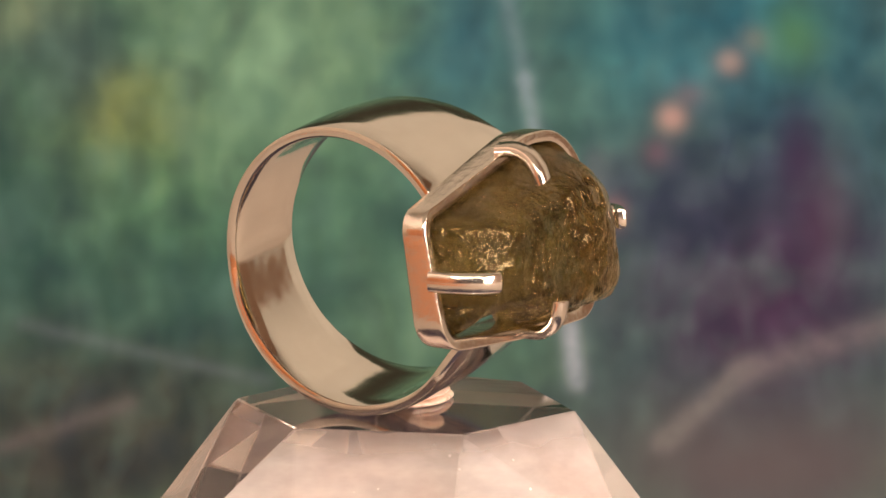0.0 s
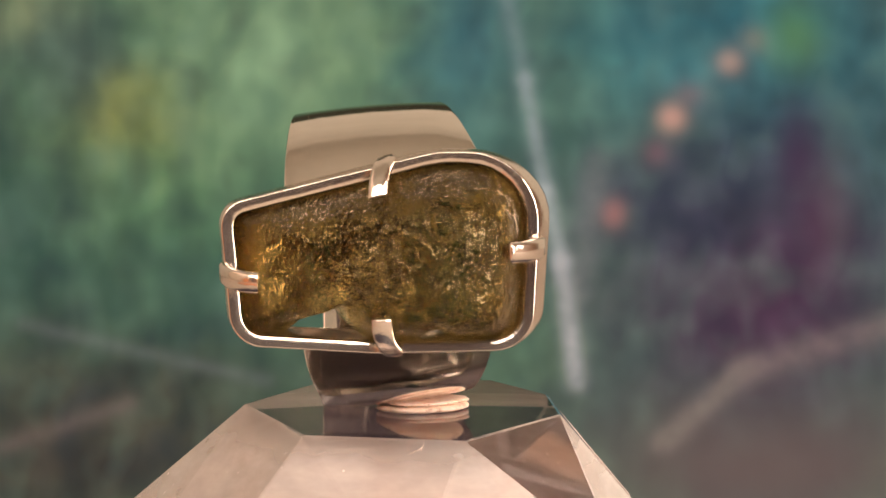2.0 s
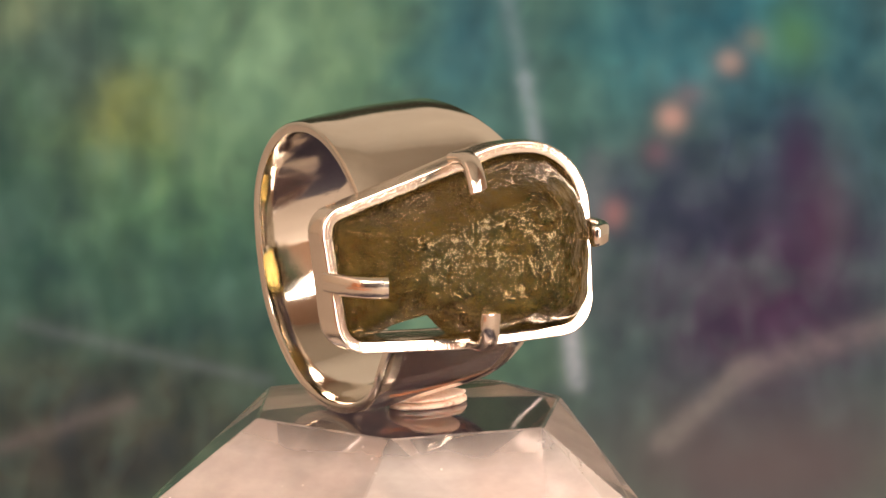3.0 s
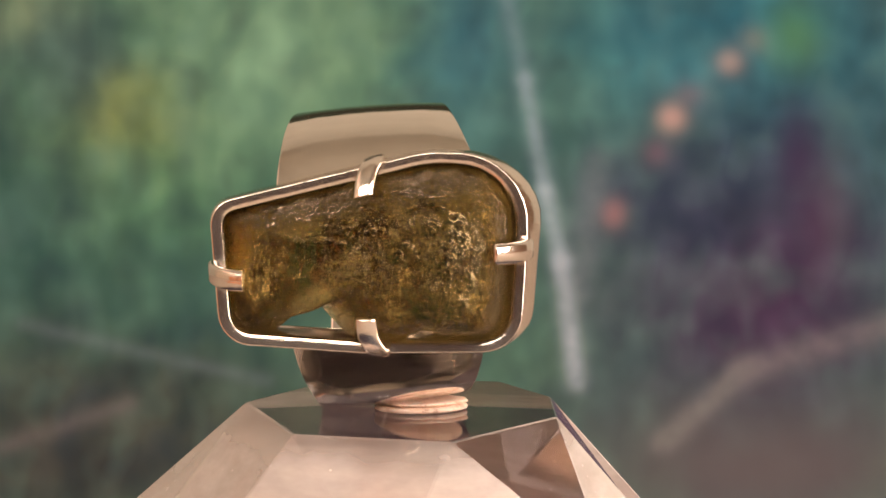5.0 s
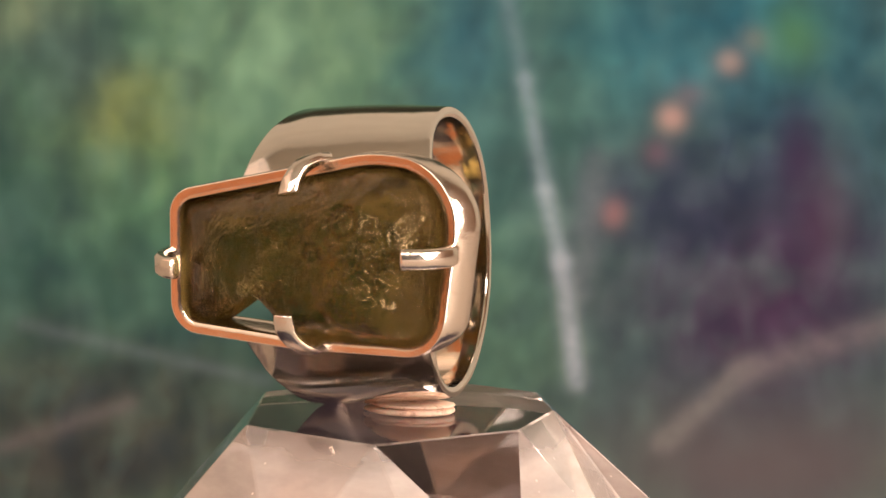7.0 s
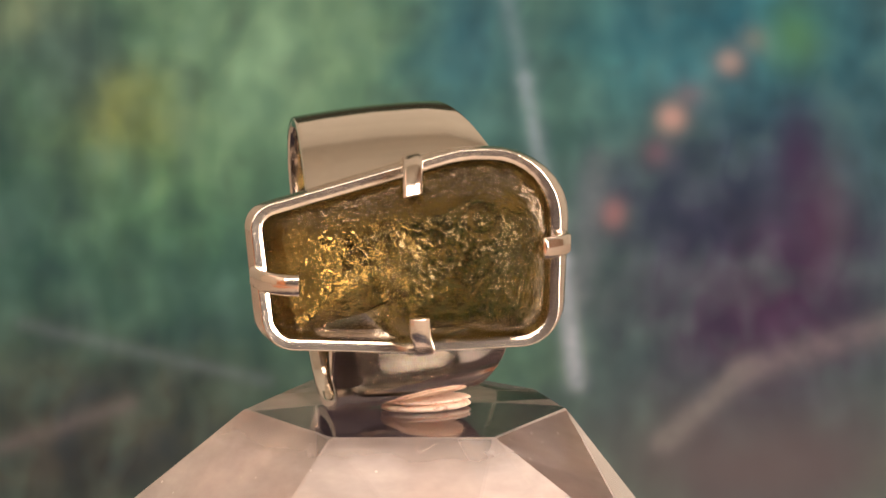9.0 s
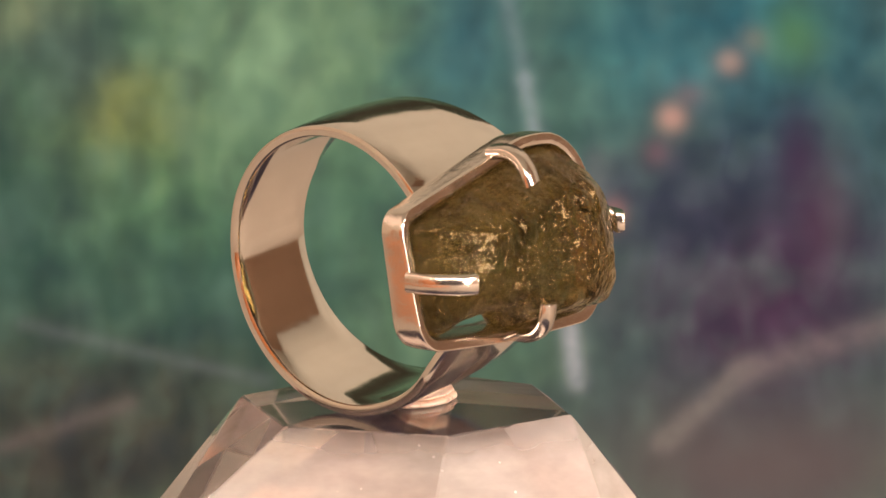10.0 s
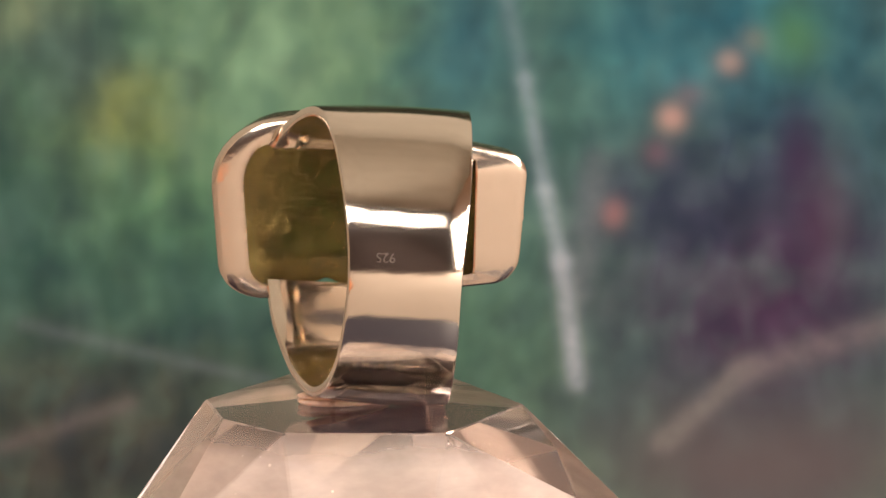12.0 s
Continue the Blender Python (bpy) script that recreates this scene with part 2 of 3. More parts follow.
# dark look of the stamped hollows, put into the colour of raised figures
STAMP_DARK = paint_material("dark_stamp_figures", (0.05, 0.035, 0.03), (0.08, 0.05, 0.04), 0.5)


# ---------------------------------------------------------------- building helpers
def mesh_object(name, bm, mat, smooth=None):
    me = bpy.data.meshes.new(name)
    bmesh.ops.recalc_face_normals(bm, faces=bm.faces)
    bm.to_mesh(me)
    bm.free()
    me.materials.append(mat)
    if smooth is not None:
        for poly in me.polygons:
            poly.use_smooth = True
        me.set_sharp_from_angle(angle=radians(smooth))
    return new(name, me)


def part(name, bm, mat, parent, label="", smooth=35):
    ob = mesh_object(name, bm, mat, smooth)
    ob.parent = parent
    if label:
        tagged(ob, label)
    return ob


def box(name, a, b, mat):
    bm = bmesh.new()
    bmesh.ops.create_cube(bm, size=1.0)
    for v in bm.verts:
        v.co = Vector([a[i] if v.co[i] < 0 else b[i] for i in range(3)])
    return mesh_object(name, bm, mat)


def loops_mesh(loops, closed=True, caps=False):
    """Quads between loops of equal length; each loop is a closed ring of points in millimetres."""
    bm = bmesh.new()
    rows = [[bm.verts.new(Vector(q) * MM) for q in loop] for loop in loops]
    n = len(rows[0])
    pairs = list(zip(rows, rows[1:])) + ([(rows[-1], rows[0])] if closed else [])
    for r0, r1 in pairs:
        for i in range(n):
            j = (i + 1) % n
            bm.faces.new((r0[i], r0[j], r1[j], r1[i]))
    if caps:
        bm.faces.new(rows[0])
        bm.faces.new(list(reversed(rows[-1])))
    return bm


# ---------------------------------------------------------------- the place
T = 0.04
tagged(box("table_top", (X0, Y0, TABLE - T), (X1, Y1, TABLE), CLOTH), "beige cloth-covered table top under the turntable", "table top", kind="structure")
# unseen walls and ceiling, added; colours chosen for what the silver mirrors
tagged(box("wall_north", (X0, Y1, TABLE), (X1, Y1 + T, Z1), WALL), "plain beige wall behind the backdrop", "wall", kind="structure")
tagged(box("wall_west", (X0 - T, Y0 - T, TABLE), (X0, Y1 + T, Z1), SAND_WALL), "unseen sand-coloured wall added for the silver's pale reflections", "wall", kind="structure")
tagged(box("wall_east", (X1, Y0 - T, TABLE), (X1 + T, Y1 + T, Z1), WARM_WALL), "unseen brown wall added to darken the silver's reflections", "wall", kind="structure")
tagged(box("ceiling", (X0 - T, Y0 - T, Z1), (X1 + T, Y1 + T, Z1 + T), WALL), "plain beige ceiling", "ceiling", kind="structure")
# dark wall added out of view, in place of the dark area round the camera
tagged(box("wall_south", (X0, Y0 - T, TABLE), (X1, Y0, Z1), BROWN_WALL), "unseen dark brown wall behind the camera, added for dark reflections", "wall", kind="structure")


def wood_material():
    m, nt, p = material("orange_wood")
    grain = noise_tex(nt, coords(nt, (14.0, 160.0, 160.0)), 1.0, 6, 0.6)
    nt.links.new(ramp(nt, grain, [(0.3, (0.55, 0.19, 0.07)), (0.7, (0.68, 0.27, 0.11))]), p.inputs["Base Color"])
    p.inputs["Roughness"].default_value = 0.45
    bump(nt, p, grain, 0.2, 0.4 * MM)
    return m


def reflection_board(size, where, label):
    """A bevelled wooden board added out of view, to put orange reflections in the silver."""
    bm = bmesh.new()
    bmesh.ops.create_cube(bm, size=1.0)
    for v in bm.verts:
        v.co = Vector((v.co.x * size[0], v.co.y * size[1], (v.co.z + 0.5) * size[2]))
    bmesh.ops.bevel(bm, geom=bm.edges[:], offset=0.004, segments=2, affect="EDGES", profile=0.5)
    ob = mesh_object("reflection_board", bm, WOOD, 40)
    ob.matrix_world = where
    return tagged(ob, label, "board")


WOOD = wood_material()
# both boards are stand-ins, set where the silver should mirror orange
reflection_board((0.32, 0.14, 0.018), pose(-0.20, -0.235, TABLE, 0, 0, -46), "orange-brown wooden board lying out of view, added for its reflection in the silver")
reflection_board((0.38, 0.020, 0.340), pose(-0.57, -0.52, TABLE, 0, 0, -47), "orange-brown wooden board standing out of view, added for its reflection in the rim")

BACK_Y = 0.200
MID = (4.465 * MM, BACK_Y, -23.6 * MM)


def backdrop():
    bm = bmesh.new()
    nx, nz = 30, 40
    w, h = 0.128, 0.198
    grid = []
    for j in range(nz + 1):
        row = []
        for i in range(nx + 1):
            x, z = (i / nx - 0.5) * w, TABLE - MID[2] + j / nz * h
            row.append((x, 1.0 * MM * math.sin(x * 60) * (0.3 + j / nz), z))
        grid.append(row)
    front = [[bm.verts.new(q) for q in row] for row in grid]
    rear = [[bm.verts.new((q[0], q[1] + 1.2 * MM, q[2])) for q in row] for row in grid]
    for j in range(nz):
        for i in range(nx):
            bm.faces.new((front[j][i], front[j][i + 1], front[j + 1][i + 1], front[j + 1][i]))
            bm.faces.new((rear[j][i], rear[j + 1][i], rear[j + 1][i + 1], rear[j][i + 1]))
    rim_f = front[0] + [r[-1] for r in front[1:]] + front[-1][-2::-1] + [r[0] for r in front[-2:0:-1]]
    rim_r = rear[0] + [r[-1] for r in rear[1:]] + rear[-1][-2::-1] + [r[0] for r in rear[-2:0:-1]]
    for i in range(len(rim_f)):
        k = (i + 1) % len(rim_f)
        bm.faces.new((rim_f[i], rim_r[i], rim_r[k], rim_f[k]))
    ob = mesh_object("backdrop", bm, BACKDROP, 60)
    ob.location = MID
    return tagged(ob, "painted backdrop cloth, blurred clouds of green, teal and violet", "backdrop", kind="structure")


backdrop()


# ---------------------------------------------------------------- the faceted crystal
TABLE_CORNERS = [(38, 12.4), (98, 11.4), (165, 10.4), (231, 12.3), (283, 14.4), (333, 13.6), (6, 12.8)]

FLARE = {38: (1.45, 1.10), 98: (1.05, 1.18), 165: (1.65, 1.10), 333: (1.15, 1.03), 6: (1.03, 0.97)}      # how far the crown spreads below some corners


def crystal():
    """Cut quartz: a flat seven-sided table, a crown of triangular facets in staggered rows, a girdle and a foot."""
    rng = random.Random(4)
    top = sorted(TABLE_CORNERS)
    n = len(top)

    def ring(shift, grow, z, jitter):
        out = []
        for i in range(n):
            a0, r0 = top[i]
            a1, r1 = top[(i + 1) % n]
            a1 += 360 if a1 < a0 else 0
            a, r = a0 + (a1 - a0) * shift, r0 + (r1 - r0) * shift
            r = r + grow + rng.uniform(-jitter, jitter)
            zz = z + rng.uniform(-jitter, jitter)
            out.append((r * math.cos(radians(a)), r * math.sin(radians(a)), zz))
        return out

    def doubled(spread, grow, z, jitter):
        out = []
        for i in range(n):
            a, r = top[i]
            for sgn, wide in zip((-1, 1), FLARE.get(a, (1.05, 1.05))):
                b = a + sgn * spread + rng.uniform(-3, 3)
                q = r + grow * wide + rng.uniform(-jitter, jitter)
                out.append((q * math.cos(radians(b)), q * math.sin(radians(b)), z + rng.uniform(-jitter, jitter)))
        return out

    bm = bmesh.new()

    def verts(pts):
        return [bm.verts.new(Vector(q) * MM) for q in pts]

    r0, r1, r2, r3, r4 = verts(ring(0, 0, 0.3, 0)), verts(doubled(17, 6.6, -9.5, 0.5)), verts(doubled(13, 11.5, -21, 0.4)), verts(doubled(13, 11.5, -27, 0.3)), verts(ring(0, -2.0, -65, 0))
    bm.faces.new(r0).material_index = 1
    m = 2 * n
    for i in range(n):
        j = (i + 1) % n
        bm.faces.new((r0[i], r1[2 * i], r1[2 * i + 1]))
        bm.faces.new((r0[i], r1[2 * i + 1], r1[2 * j]))
        # two crown facets made clear so they show the dark of inner reflections
        window = bm.faces.new((r0[i], r1[2 * j], r0[j]))
        window.material_index = 1 if top[i][0] in (98, 283) else 0
        bm.faces.new((r3[2 * i], r4[i], r3[2 * i + 1])).material_index = 1
        bm.faces.new((r3[2 * i + 1], r4[i], r4[j], r3[2 * j])).material_index = 1
    for a, b in ((r1, r2), (r2, r3)):
        for i in range(m):
            bm.faces.new((a[i], b[i], b[(i + 1) % m])).material_index = 1 if i % 4 == 1 else 0
            bm.faces.new((a[i], b[(i + 1) % m], a[(i + 1) % m])).material_index = 1 if i % 5 == 2 else 0
    bm.faces.new(list(reversed(r4))).material_index = 1
    bmesh.ops.recalc_face_normals(bm, faces=bm.faces)
    bmesh.ops.bevel(bm, geom=bm.edges[:], offset=0.12 * MM, segments=1, affect="EDGES", profile=0.5)
    for v in bm.verts:
        v.co.z = max(v.co.z, FOOT)
    ob = mesh_object("quartz_crystal", bm, QUARTZ)
    ob.data.materials.append(QUARTZ_CLEAR)
    return tagged(ob, "clear faceted quartz crystal with pinkish glints standing on a turntable", "crystal")


CRYSTAL = crystal()


def turntable():
    """The dark disc that carries and turns the crystal."""
    thing = tagged(new("turntable"), "dark round turntable under the crystal", "turntable")
    n = 64

    def loop(r, z):
        return [(r * math.cos(2 * math.pi * i / n), r * math.sin(2 * math.pi * i / n), z) for i in range(n)]
    base, top = TABLE / MM, FOOT / MM
    part("foot", loops_mesh([loop(80, base), loop(80, base + 2.5)], closed=False, caps=True), PLATE, thing, smooth=40)
    part("plate", loops_mesh([loop(103, base + 2.6), loop(104.2, base + 3.4), loop(104.6, top - 1.2), loop(104, top - 0.4), loop(103, top)], closed=False, caps=True), PLATE, thing, smooth=40)
    return thing


TURNTABLE = turntable()


# ---------------------------------------------------------------- the lump of putty
def putty():
    thing = tagged(new("putty_lump"), "pink putty squashed between ring and crystal", "putty")
    rng = random.Random(7)
    for name, z0, z1, sx, sy, ox in (("lower_layer", 0.3, 0.82, 3.5, 2.05, 0.0), ("upper_layer", 0.80, 1.12, 3.2, 1.8, 0.2)):
        n, loops = 56, []
        wob = [rng.uniform(-0.12, 0.12) for _ in range(n)]
        wob = [(wob[i - 1] + 2 * wob[i] + wob[(i + 1) % n]) / 4 for i in range(n)]
        for f in (-1.0, -0.85, -0.4, 0.1, 0.6, 0.9, 1.0):
            s = (1 - abs(f) ** 3.5 * 0.16)
            loop = []
            for i in range(n):
                a = 2 * math.pi * i / n
                r = s + wob[i] * 0.5
                lean = 0.55 if math.cos(a) > 0 else 0.35
                zz = (z0 + z1) / 2 + (z1 - z0) / 2 * f * (1 if f < 0 else 0.75 + lean * 0.5 * math.cos(a))
                loop.append((2.6 + ox + sx * r * math.cos(a), -2.0 + sy * r * math.sin(a), zz))
            loops.append(loop)
        part(name, loops_mesh(loops, closed=False, caps=True), PUTTY, thing, smooth=60)
    return thing


PUTTY_LUMP = putty()


# ---------------------------------------------------------------- the ring
RC = Vector((0.06, 0.22, 11.71))        # middle of the band
R_OUT, R_IN = 10.90, 10.05
LEAN = Matrix.Rotation(radians(-5.5), 3, "Z") @ Matrix.Rotation(radians(-5.0), 3, "Y")        # the ring sits askew in the putty


EDGE_AT = [-150, -120, -90, -45, 0, 45, 90, 120, 148]
EDGE_RIGHT = [6.9, 5.8, 4.9, 4.4, 4.4, 5.2, 5.6, 6.6, 8.0]
EDGE_LEFT = [-7.3, -5.8, -5.6, -4.5, -3.8, -4.6, -5.7, -6.8, -7.6]


def band_edges(th):
    """Where the band's two edges lie across it; it widens from the back to the front, most of all below."""
    spread = [th + d for d in range(-12, 13, 6)]
    return float(np.mean(np.interp(spread, EDGE_AT, EDGE_LEFT))), float(np.mean(np.interp(spread, EDGE_AT, EDGE_RIGHT)))


def on_band(theta, r, x):
    """theta: degrees from the back of the band over its top. The lower front runs out straight to the setting."""
    r -= 0.02 * (x + 1.0)
    bend = max(theta, -140.0)
    a = radians(bend)
    run = radians(bend - theta) * r * 1.25
    y, z = r * math.cos(a) + run * math.sin(a), r * math.sin(a) - run * math.cos(a)
    if theta > 140.0:
        end, far = radians(140.0), (theta - 140.0) * 0.11
        y, z = r * math.cos(end) - far, r * math.sin(end) - far * 0.3
    return RC + LEAN @ Vector((x, y, z))


def band_bmesh():
    sections = []
    n = 150
    for i in range(n + 1):
        th = -155 + 298 * i / n
        xl, xr = band_edges(th)
        e = 0.22
        pts = [(R_OUT - e, xl), (R_OUT - e * 0.3, xl + e * 0.3), (R_OUT, xl + e)]
        pts += [(R_OUT + 0.20 * math.sin(math.pi * k / 6), xl + e + (xr - xl - 2 * e) * k / 6) for k in range(1, 6)]
        pts += [(R_OUT, xr - e), (R_OUT - e * 0.3, xr - e * 0.3), (R_OUT - e, xr)]
        pts += [(R_IN + e, xr), (R_IN + e * 0.3, xr - e * 0.3), (R_IN, xr - e)]
        pts += [(R_IN, xr - e + (xl - xr + 2 * e) * k / 6) for k in range(1, 6)]
        pts += [(R_IN, xl + e), (R_IN + e * 0.3, xl + e * 0.3), (R_IN + e, xl)]
        sections.append([on_band(th, r, x) for r, x in pts])
    return loops_mesh(sections, closed=False, caps=True)


# outline of the setting, seen from the front: x, z, corner radius
SETTING = [(-13.7, 17.35, 2.0), (-13.1, 7.35, 2.4), (-3.0, 6.65, 14.0), (8.35, 6.75, 3.0), (9.55, 20.95, 5.0), (2.0, 21.1, 9.0)]


def outline(inset, steps=9):
    n = len(SETTING)
    edges = []
    for i in range(n):
        p0, p1 = Vector(SETTING[i][:2]), Vector(SETTING[(i + 1) % n][:2])
        d = (p1 - p0).normalized()
        nrm = Vector((-d.y, d.x))
        edges.append((p0 + nrm * inset, d, nrm))
    pts = []
    for i in range(n):
        (p0, d0, n0), (p1, d1, n1) = edges[i - 1], edges[i]
        den = d0.x * d1.y - d0.y * d1.x
        t = ((p1.x - p0.x) * d1.y - (p1.y - p0.y) * d1.x) / den
        c = p0 + d0 * t
        r = max(SETTING[i][2] - inset, 0.35)
        half = math.acos(max(-1, min(1, d0.dot(d1)))) / 2
        back = r * math.tan(half)
        a, b = c - d0 * back, c + d1 * back
        o = a + n0 * r
        a0 = math.atan2((a - o).y, (a - o).x)
        for k in range(steps):
            ang = a0 + 2 * half * k / (steps - 1)
            pts.append(o + Vector((math.cos(ang), math.sin(ang))) * r)
        nxt = SETTING[(i + 1) % n]
        q_in = (edges[(i + 1) % n][0], edges[(i + 1) % n][1])
        den = d1.x * q_in[1].y - d1.y * q_in[1].x
        t2 = ((q_in[0].x - b.x) * q_in[1].y - (q_in[0].y - b.y) * q_in[1].x) / den
        h2 = math.acos(max(-1, min(1, d1.dot(q_in[1])))) / 2
        length = t2 - max(nxt[2] - inset, 0.35) * math.tan(h2)
        for k in range(1, 11):
            pts.append(b + d1 * length * k / 11)
    return pts


def front_y(x, z):
    return -11.17 - 0.16 * (x + 3) - 0.16 * (14 - z)


def back_y(x, z):
    return -8.7 - 0.105 * x - 0.10 * (14 - z)


def bezel_bmesh():
    """The walls of the setting, from its open back (depth 0) to its front rim (depth 1), and the ledge round the opening."""
    def lp(inset, depth, swell=0.0, least=-99.0, shift=0.0):
        out = []
        for q in outline(inset):
            yb, yf = back_y(q.x, q.y), front_y(q.x, q.y)
            x = max(least, q.x) + swell * max(0.0, min(1.0, (q.x - 3.0) / 6.0))
            z = min(q.y, 18.7 + 0.03 * q.x) if least > -50 else q.y
            out.append((x, yb + (yf - yb) * depth + shift, z))
        return out
    loops = [lp(0.8, 0.0, 0.5), lp(0.40, 0.03, 0.8), lp(0.18, 0.11, 1.2), lp(0.09, 0.30, 1.35), lp(0.06, 0.58, 1.1), lp(0.03, 0.82, 0.5), lp(0.0, 0.94, 0.1),
             lp(0.04, 0.978), lp(0.10, 0.988), lp(0.14, 0.987), lp(0.18, 0.985), lp(0.46, 0.982), lp(0.51, 0.980), lp(0.78, 0.968), lp(0.82, 0.960), lp(0.92, 0.86), lp(1.0, 0.70), lp(1.1, 0.34), lp(1.12, 0.24), lp(1.14, 0.21, 0.2, -9.5),
             lp(1.2, 0.16, 0.2, -9.4), lp(1.2, 0.04, 0.3, -9.4), lp(1.15, 0.0, 0.3, -9.5)]
    return loops_mesh(loops, closed=True)


def strip(path, normals_side, width, thick):
    """A bent metal strip along a path with rounded edges; normals_side: the direction of its width."""
    loops = []
    side = Vector(normals_side).normalized()
    for i, q in enumerate(path):
        q = Vector(q)
        d = (Vector(path[min(i + 1, len(path) - 1)]) - Vector(path[max(i - 1, 0)])).normalized()
        up = side.cross(d).normalized()
        taper = 1.0 if i < len(path) - 1 else 0.8
        w, h = width / 2 * taper, thick / 2 * taper
        e = 0.22
        prof = [(-w, -h + e), (-w + e, -h), (w - e, -h), (w, -h + e), (w, h - e), (w - e, h), (-w + e, h), (-w, h - e)]
        loops.append([q + side * a + up * b for a, b in prof])
    return loops_mesh(loops, closed=False, caps=True)


def arc_path(points, n=14):
    """A smooth path through a few points (Catmull-Rom)."""
    ps = [Vector(q) for q in points]
    ps = [ps[0] * 2 - ps[1]] + ps + [ps[-1] * 2 - ps[-2]]
    out = []
    for k in range(1, len(ps) - 2):
        for s in range(n):
            t = s / n
            a, b, c, d = ps[k - 1:k + 3]
            out.append(0.5 * ((2 * b) + (c - a) * t + (2 * a - 5 * b + 4 * c - d) * t * t + (3 * b - a - 3 * c + d) * t ** 3))
    out.append(ps[-2])
    return out


def stone_bmesh():
    """The rough glassy stone: a pitted dome with a chipped lower edge."""
    rim = outline(1.02)
    cx, cz = -1.6, 13.7
    bm = bmesh.new()

    def edge(q, chip, high):
        x, z = q.x, q.y
        if z < 10.5:
            z += high * (0.5 + 0.5 * math.cos(math.pi * min(1.0, abs(x - chip) / 3.4))) ** 0.8 + 0.55 * max(0.0, 1 - abs(x - 1.6) / 1.5)
        j = noise.noise(Vector((x * 0.9, z * 0.9, 3.0)))
        return q.x, q.y, cx + (x - cx) * (1 + 0.012 * j), cz + (z - cz) * (1 + 0.03 * min(j, 0.2))

    fine = []
    for a, b in zip(rim, rim[1:] + rim[:1]):
        m = max(1, int((b - a).length / 0.15))
        fine += [a + (b - a) * k / m for k in range(m)]
    rims = {True: [edge(q, -6.9, 2.6) for q in fine], False: [edge(q, -5.6, 3.8) for q in fine]}

    def point(s, q, front):
        near = s ** 0.7
        x, z = cx + (q[0] - cx + (q[2] - q[0]) * near) * s, cz + (q[1] - cz + (q[3] - q[1]) * near) * s
        if front:
            u, w = abs(x - cx + 0.1) / 12.3, abs(z - cz) / 8.0
            dome = max(0.0, 1 - u ** (2.4 if x > cx else 3.2) - w ** 2.8) ** 0.5
            swell = max(0.0, min(1.0, (x + 4.0) / 8.0))
            dome *= 1 - 0.8 * math.exp(-((x + 8.6) / 2.0) ** 2 - ((z - 8.0) / 2.4) ** 2)
            y = front_y(x, z) + 0.75 - (4.9 + 1.25 * swell * swell * (3 - 2 * swell)) * dome * (1 - s ** 7)
            big = noise.noise(Vector((x * 0.33, z * 0.33, 1.0))) * 0.30 + noise.noise(Vector((x * 0.8, z * 0.8, 4.0))) * 0.16
            pit = noise.noise(Vector((x * 1.3, z * 1.3, 9.0))) * 0.07 * dome
            crater = sum(deep * math.exp(-(((math.hypot(x - a, z - b) - r) / 0.2) ** 2))
                         for a, b, r, deep in ((7.2, 17.2, 0.55, 0.3), (1.5, 16.8, 1.05, 0.36), (-0.9, 14.4, 0.6, 0.22), (3.6, 12.2, 0.5, 0.2)))
            y += (big + pit + crater) * min(1.0, (1 - s) * 6 + 0.2)
        else:
            y = back_y(x, z) - 0.95 + 0.45 * (1 - s ** 2)
            y += noise.noise(Vector((x * 0.6, z * 0.6, 7.0))) * 0.3 * (1 - s) + 0.10 * noise.noise(Vector((x * 0.5, z * 2.4, 2.0)))
        return Vector((x, y, z)) * MM

    for front in (True, False):
        ctr = bm.verts.new(point(0.0, (cx, cz, cx, cz), front))
        prev = None
        steps = 72 if front else 30
        for k in range(1, steps + 1):
            row = [bm.verts.new(point(k / steps, q, front)) for q in rims[front]]
            for i in range(len(row)):
                j = (i + 1) % len(row)
                if prev:
                    face = bm.faces.new((prev[i], prev[j], row[j], row[i]))
                else:
                    face = bm.faces.new((ctr, row[j], row[i]))
                face.material_index = 0 if front else 1
            prev = row
        if front:
            last = prev
        else:
            for i in range(len(last)):
                j = (i + 1) % len(last)
                bm.faces.new((last[i], last[j], prev[j], prev[i]))
    return bm


def stamp_bmesh():
    """The three stamped figures 925 on the back of the band."""
    cu = bpy.data.curves.new("stamp", "FONT")
    cu.body, cu.size, cu.extrude, cu.align_x, cu.align_y = "925", 1.0, 0.02, "CENTER", "CENTER"
    tmp = bpy.data.objects.new("stamp", cu)
    scene.collection.objects.link(tmp)
    me = bpy.data.meshes.new_from_object(tmp)
    bm = bmesh.new()
    bm.from_mesh(me)
    bpy.data.objects.remove(tmp)
    bpy.data.curves.remove(cu)
    bpy.data.meshes.remove(me)
    return bm


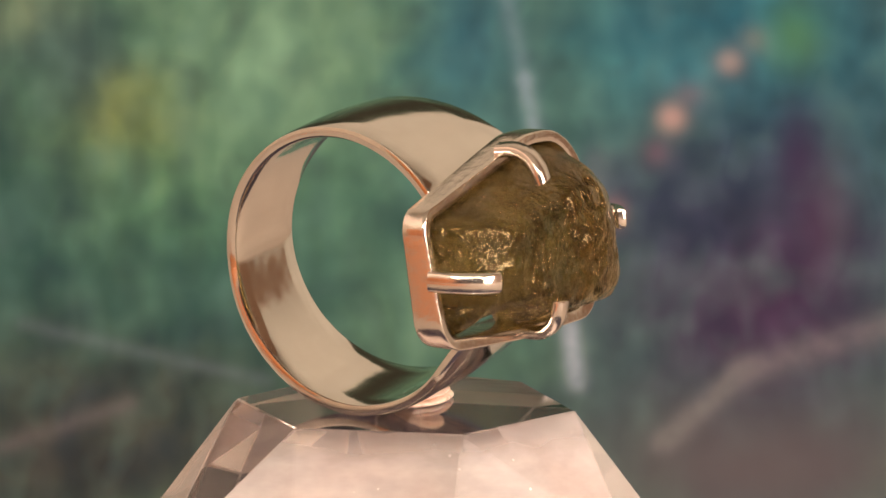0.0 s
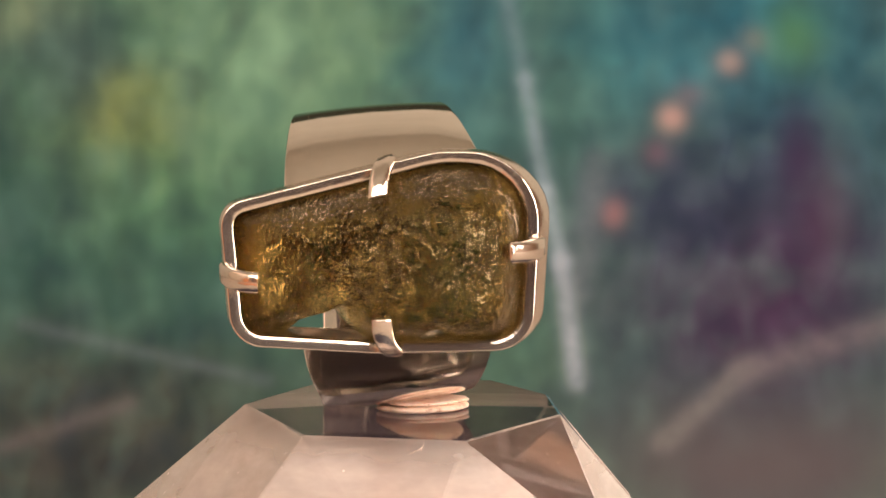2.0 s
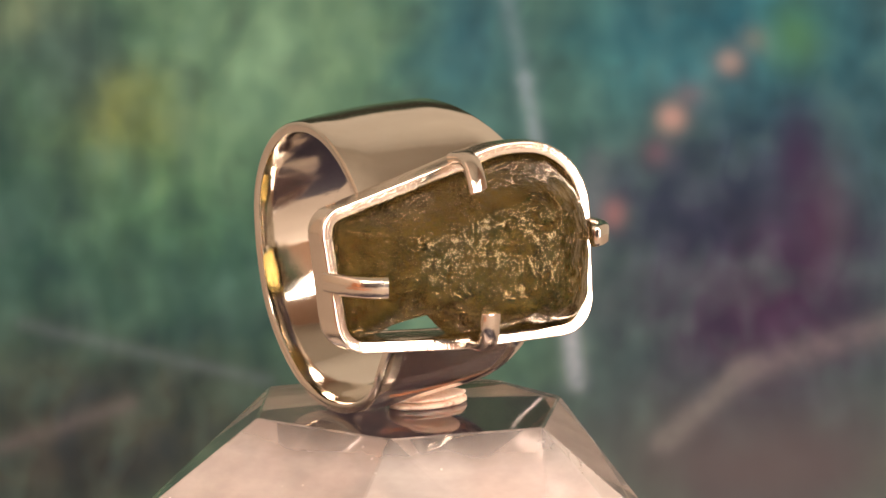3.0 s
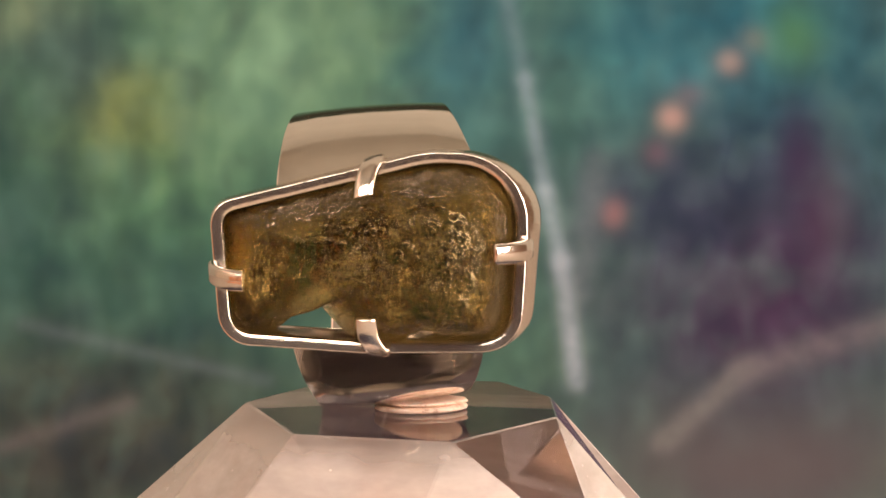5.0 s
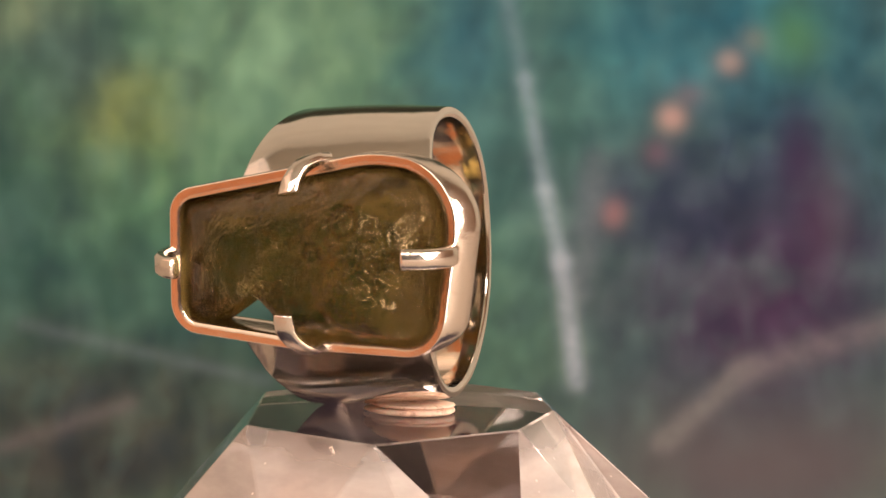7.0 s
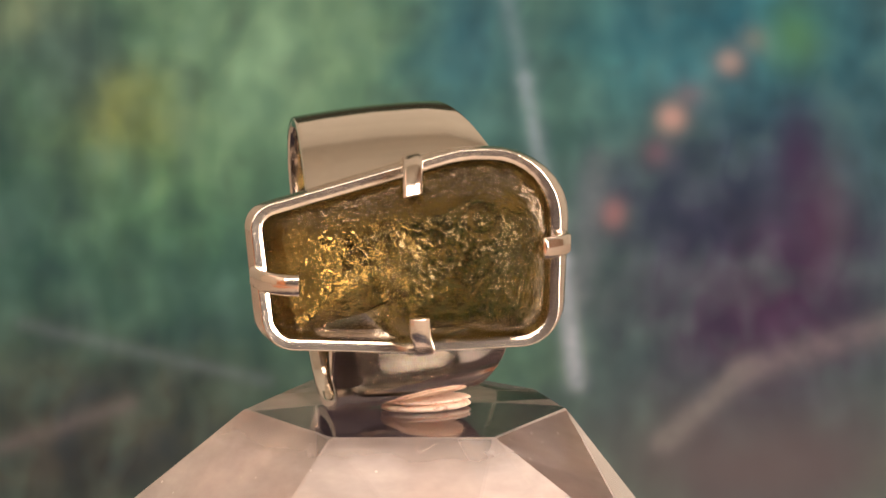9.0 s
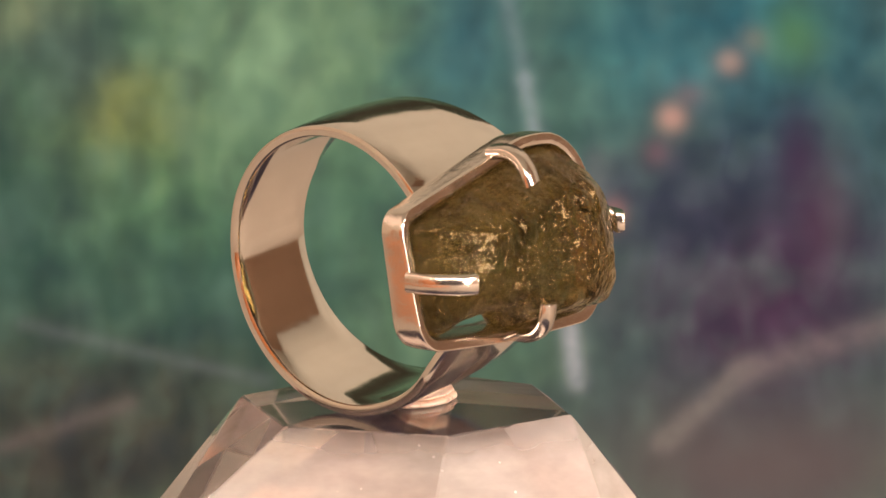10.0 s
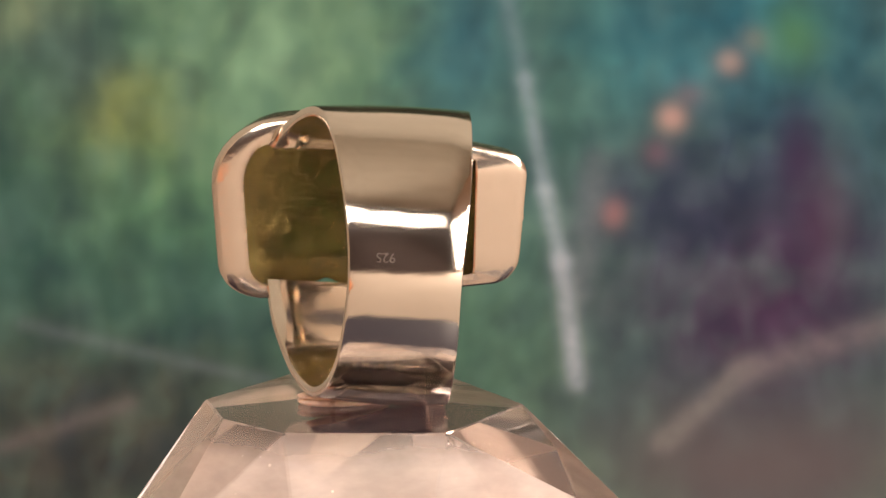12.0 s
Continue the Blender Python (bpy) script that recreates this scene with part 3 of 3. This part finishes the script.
def ring():
    thing = tagged(new("gemstone_ring"), "wide polished silver ring with a rough olive-green stone", "ring")
    part("band", band_bmesh(), SILVER, thing, "wide tapered polished silver band", smooth=40)
    setting = part("setting", bezel_bmesh(), SILVER_CAST, thing, "silver bezel frame, open at the back", smooth=40)
    stone = part("stone", stone_bmesh(), STONE, thing, "rough translucent olive-green glassy stone with pits", smooth=80)
    stone.data.materials.append(STONE_BACK)
    for path, side in (
        ([(-1.6, -9.9, 20.35), (-1.9, -11.3, 20.5), (-2.4, -12.6, 20.2), (-2.8, -13.5, 19.4), (-2.97, -14.0, 18.35)], (1, 0, 0.2)),
        ([(-1.5, -11.9, 7.0), (-1.9, -13.5, 7.1), (-2.5, -14.6, 7.8), (-2.9, -15.15, 8.7), (-3.0, -15.35, 9.9)], (1, 0, 0)),
        ([(-13.35, -9.4, 12.6), (-13.45, -11.2, 12.6), (-13.15, -12.6, 12.6), (-12.5, -13.5, 12.57), (-11.6, -14.0, 12.55)], (0, 0, 1)),
        ([(8.8, -12.0, 14.3), (8.95, -13.3, 14.3), (8.5, -14.7, 14.35), (7.5, -15.8, 14.4), (6.0, -16.55, 14.45)], (0, 0, 1)),
    ):
        part("prong", strip(arc_path(path), side, 1.5, 0.9), SILVER_CAST, setting, smooth=50)
    bm = stamp_bmesh()
    for v in bm.verts:
        th = 8.5 - degrees(v.co.y / R_OUT)
        v.co = on_band(th, R_OUT + 0.19 + v.co.z * 0.5, 1.9 + v.co.x * 1.0) * MM
    part("stamp", bm, STAMP_DARK, thing, "small stamped figures 925", smooth=None)
    return thing


degrees = math.degrees
RING = ring()


# ---------------------------------------------------------------- the turning
TURN = [(0.0, 67.3), (0.5, 30.5), (1.0, 1.6), (1.5, 0.0), (2.0, 11.3), (2.5, 25.4), (3.0, 41.4), (3.2, 50.0), (3.6, 57.7), (4.0, 46.9),
        (4.4, 27.9), (4.8, 12.5), (5.0, 7.2), (5.5, -4.5), (6.0, -11.9), (6.5, -15.7), (7.0, -15.6), (7.2, -14.9), (7.6, -11.5), (8.0, -5.3),
        (8.4, 3.8), (8.8, 14.9), (9.0, 21.3), (9.5, 39.2), (10.0, 61.7), (10.5, 82.0), (10.8, 102.8), (11.0, 116.0), (11.2, 129.2), (11.4, 142.5),
        (11.6, 160.5), (11.8, 178.7), (12.0, 196.3)]


def motions():
    for thing in (TURNTABLE, CRYSTAL, PUTTY_LUMP, RING):
        walk(thing, [(t, pose(0, 0, 0, 0, 0, a)) for t, a in TURN])


motions()
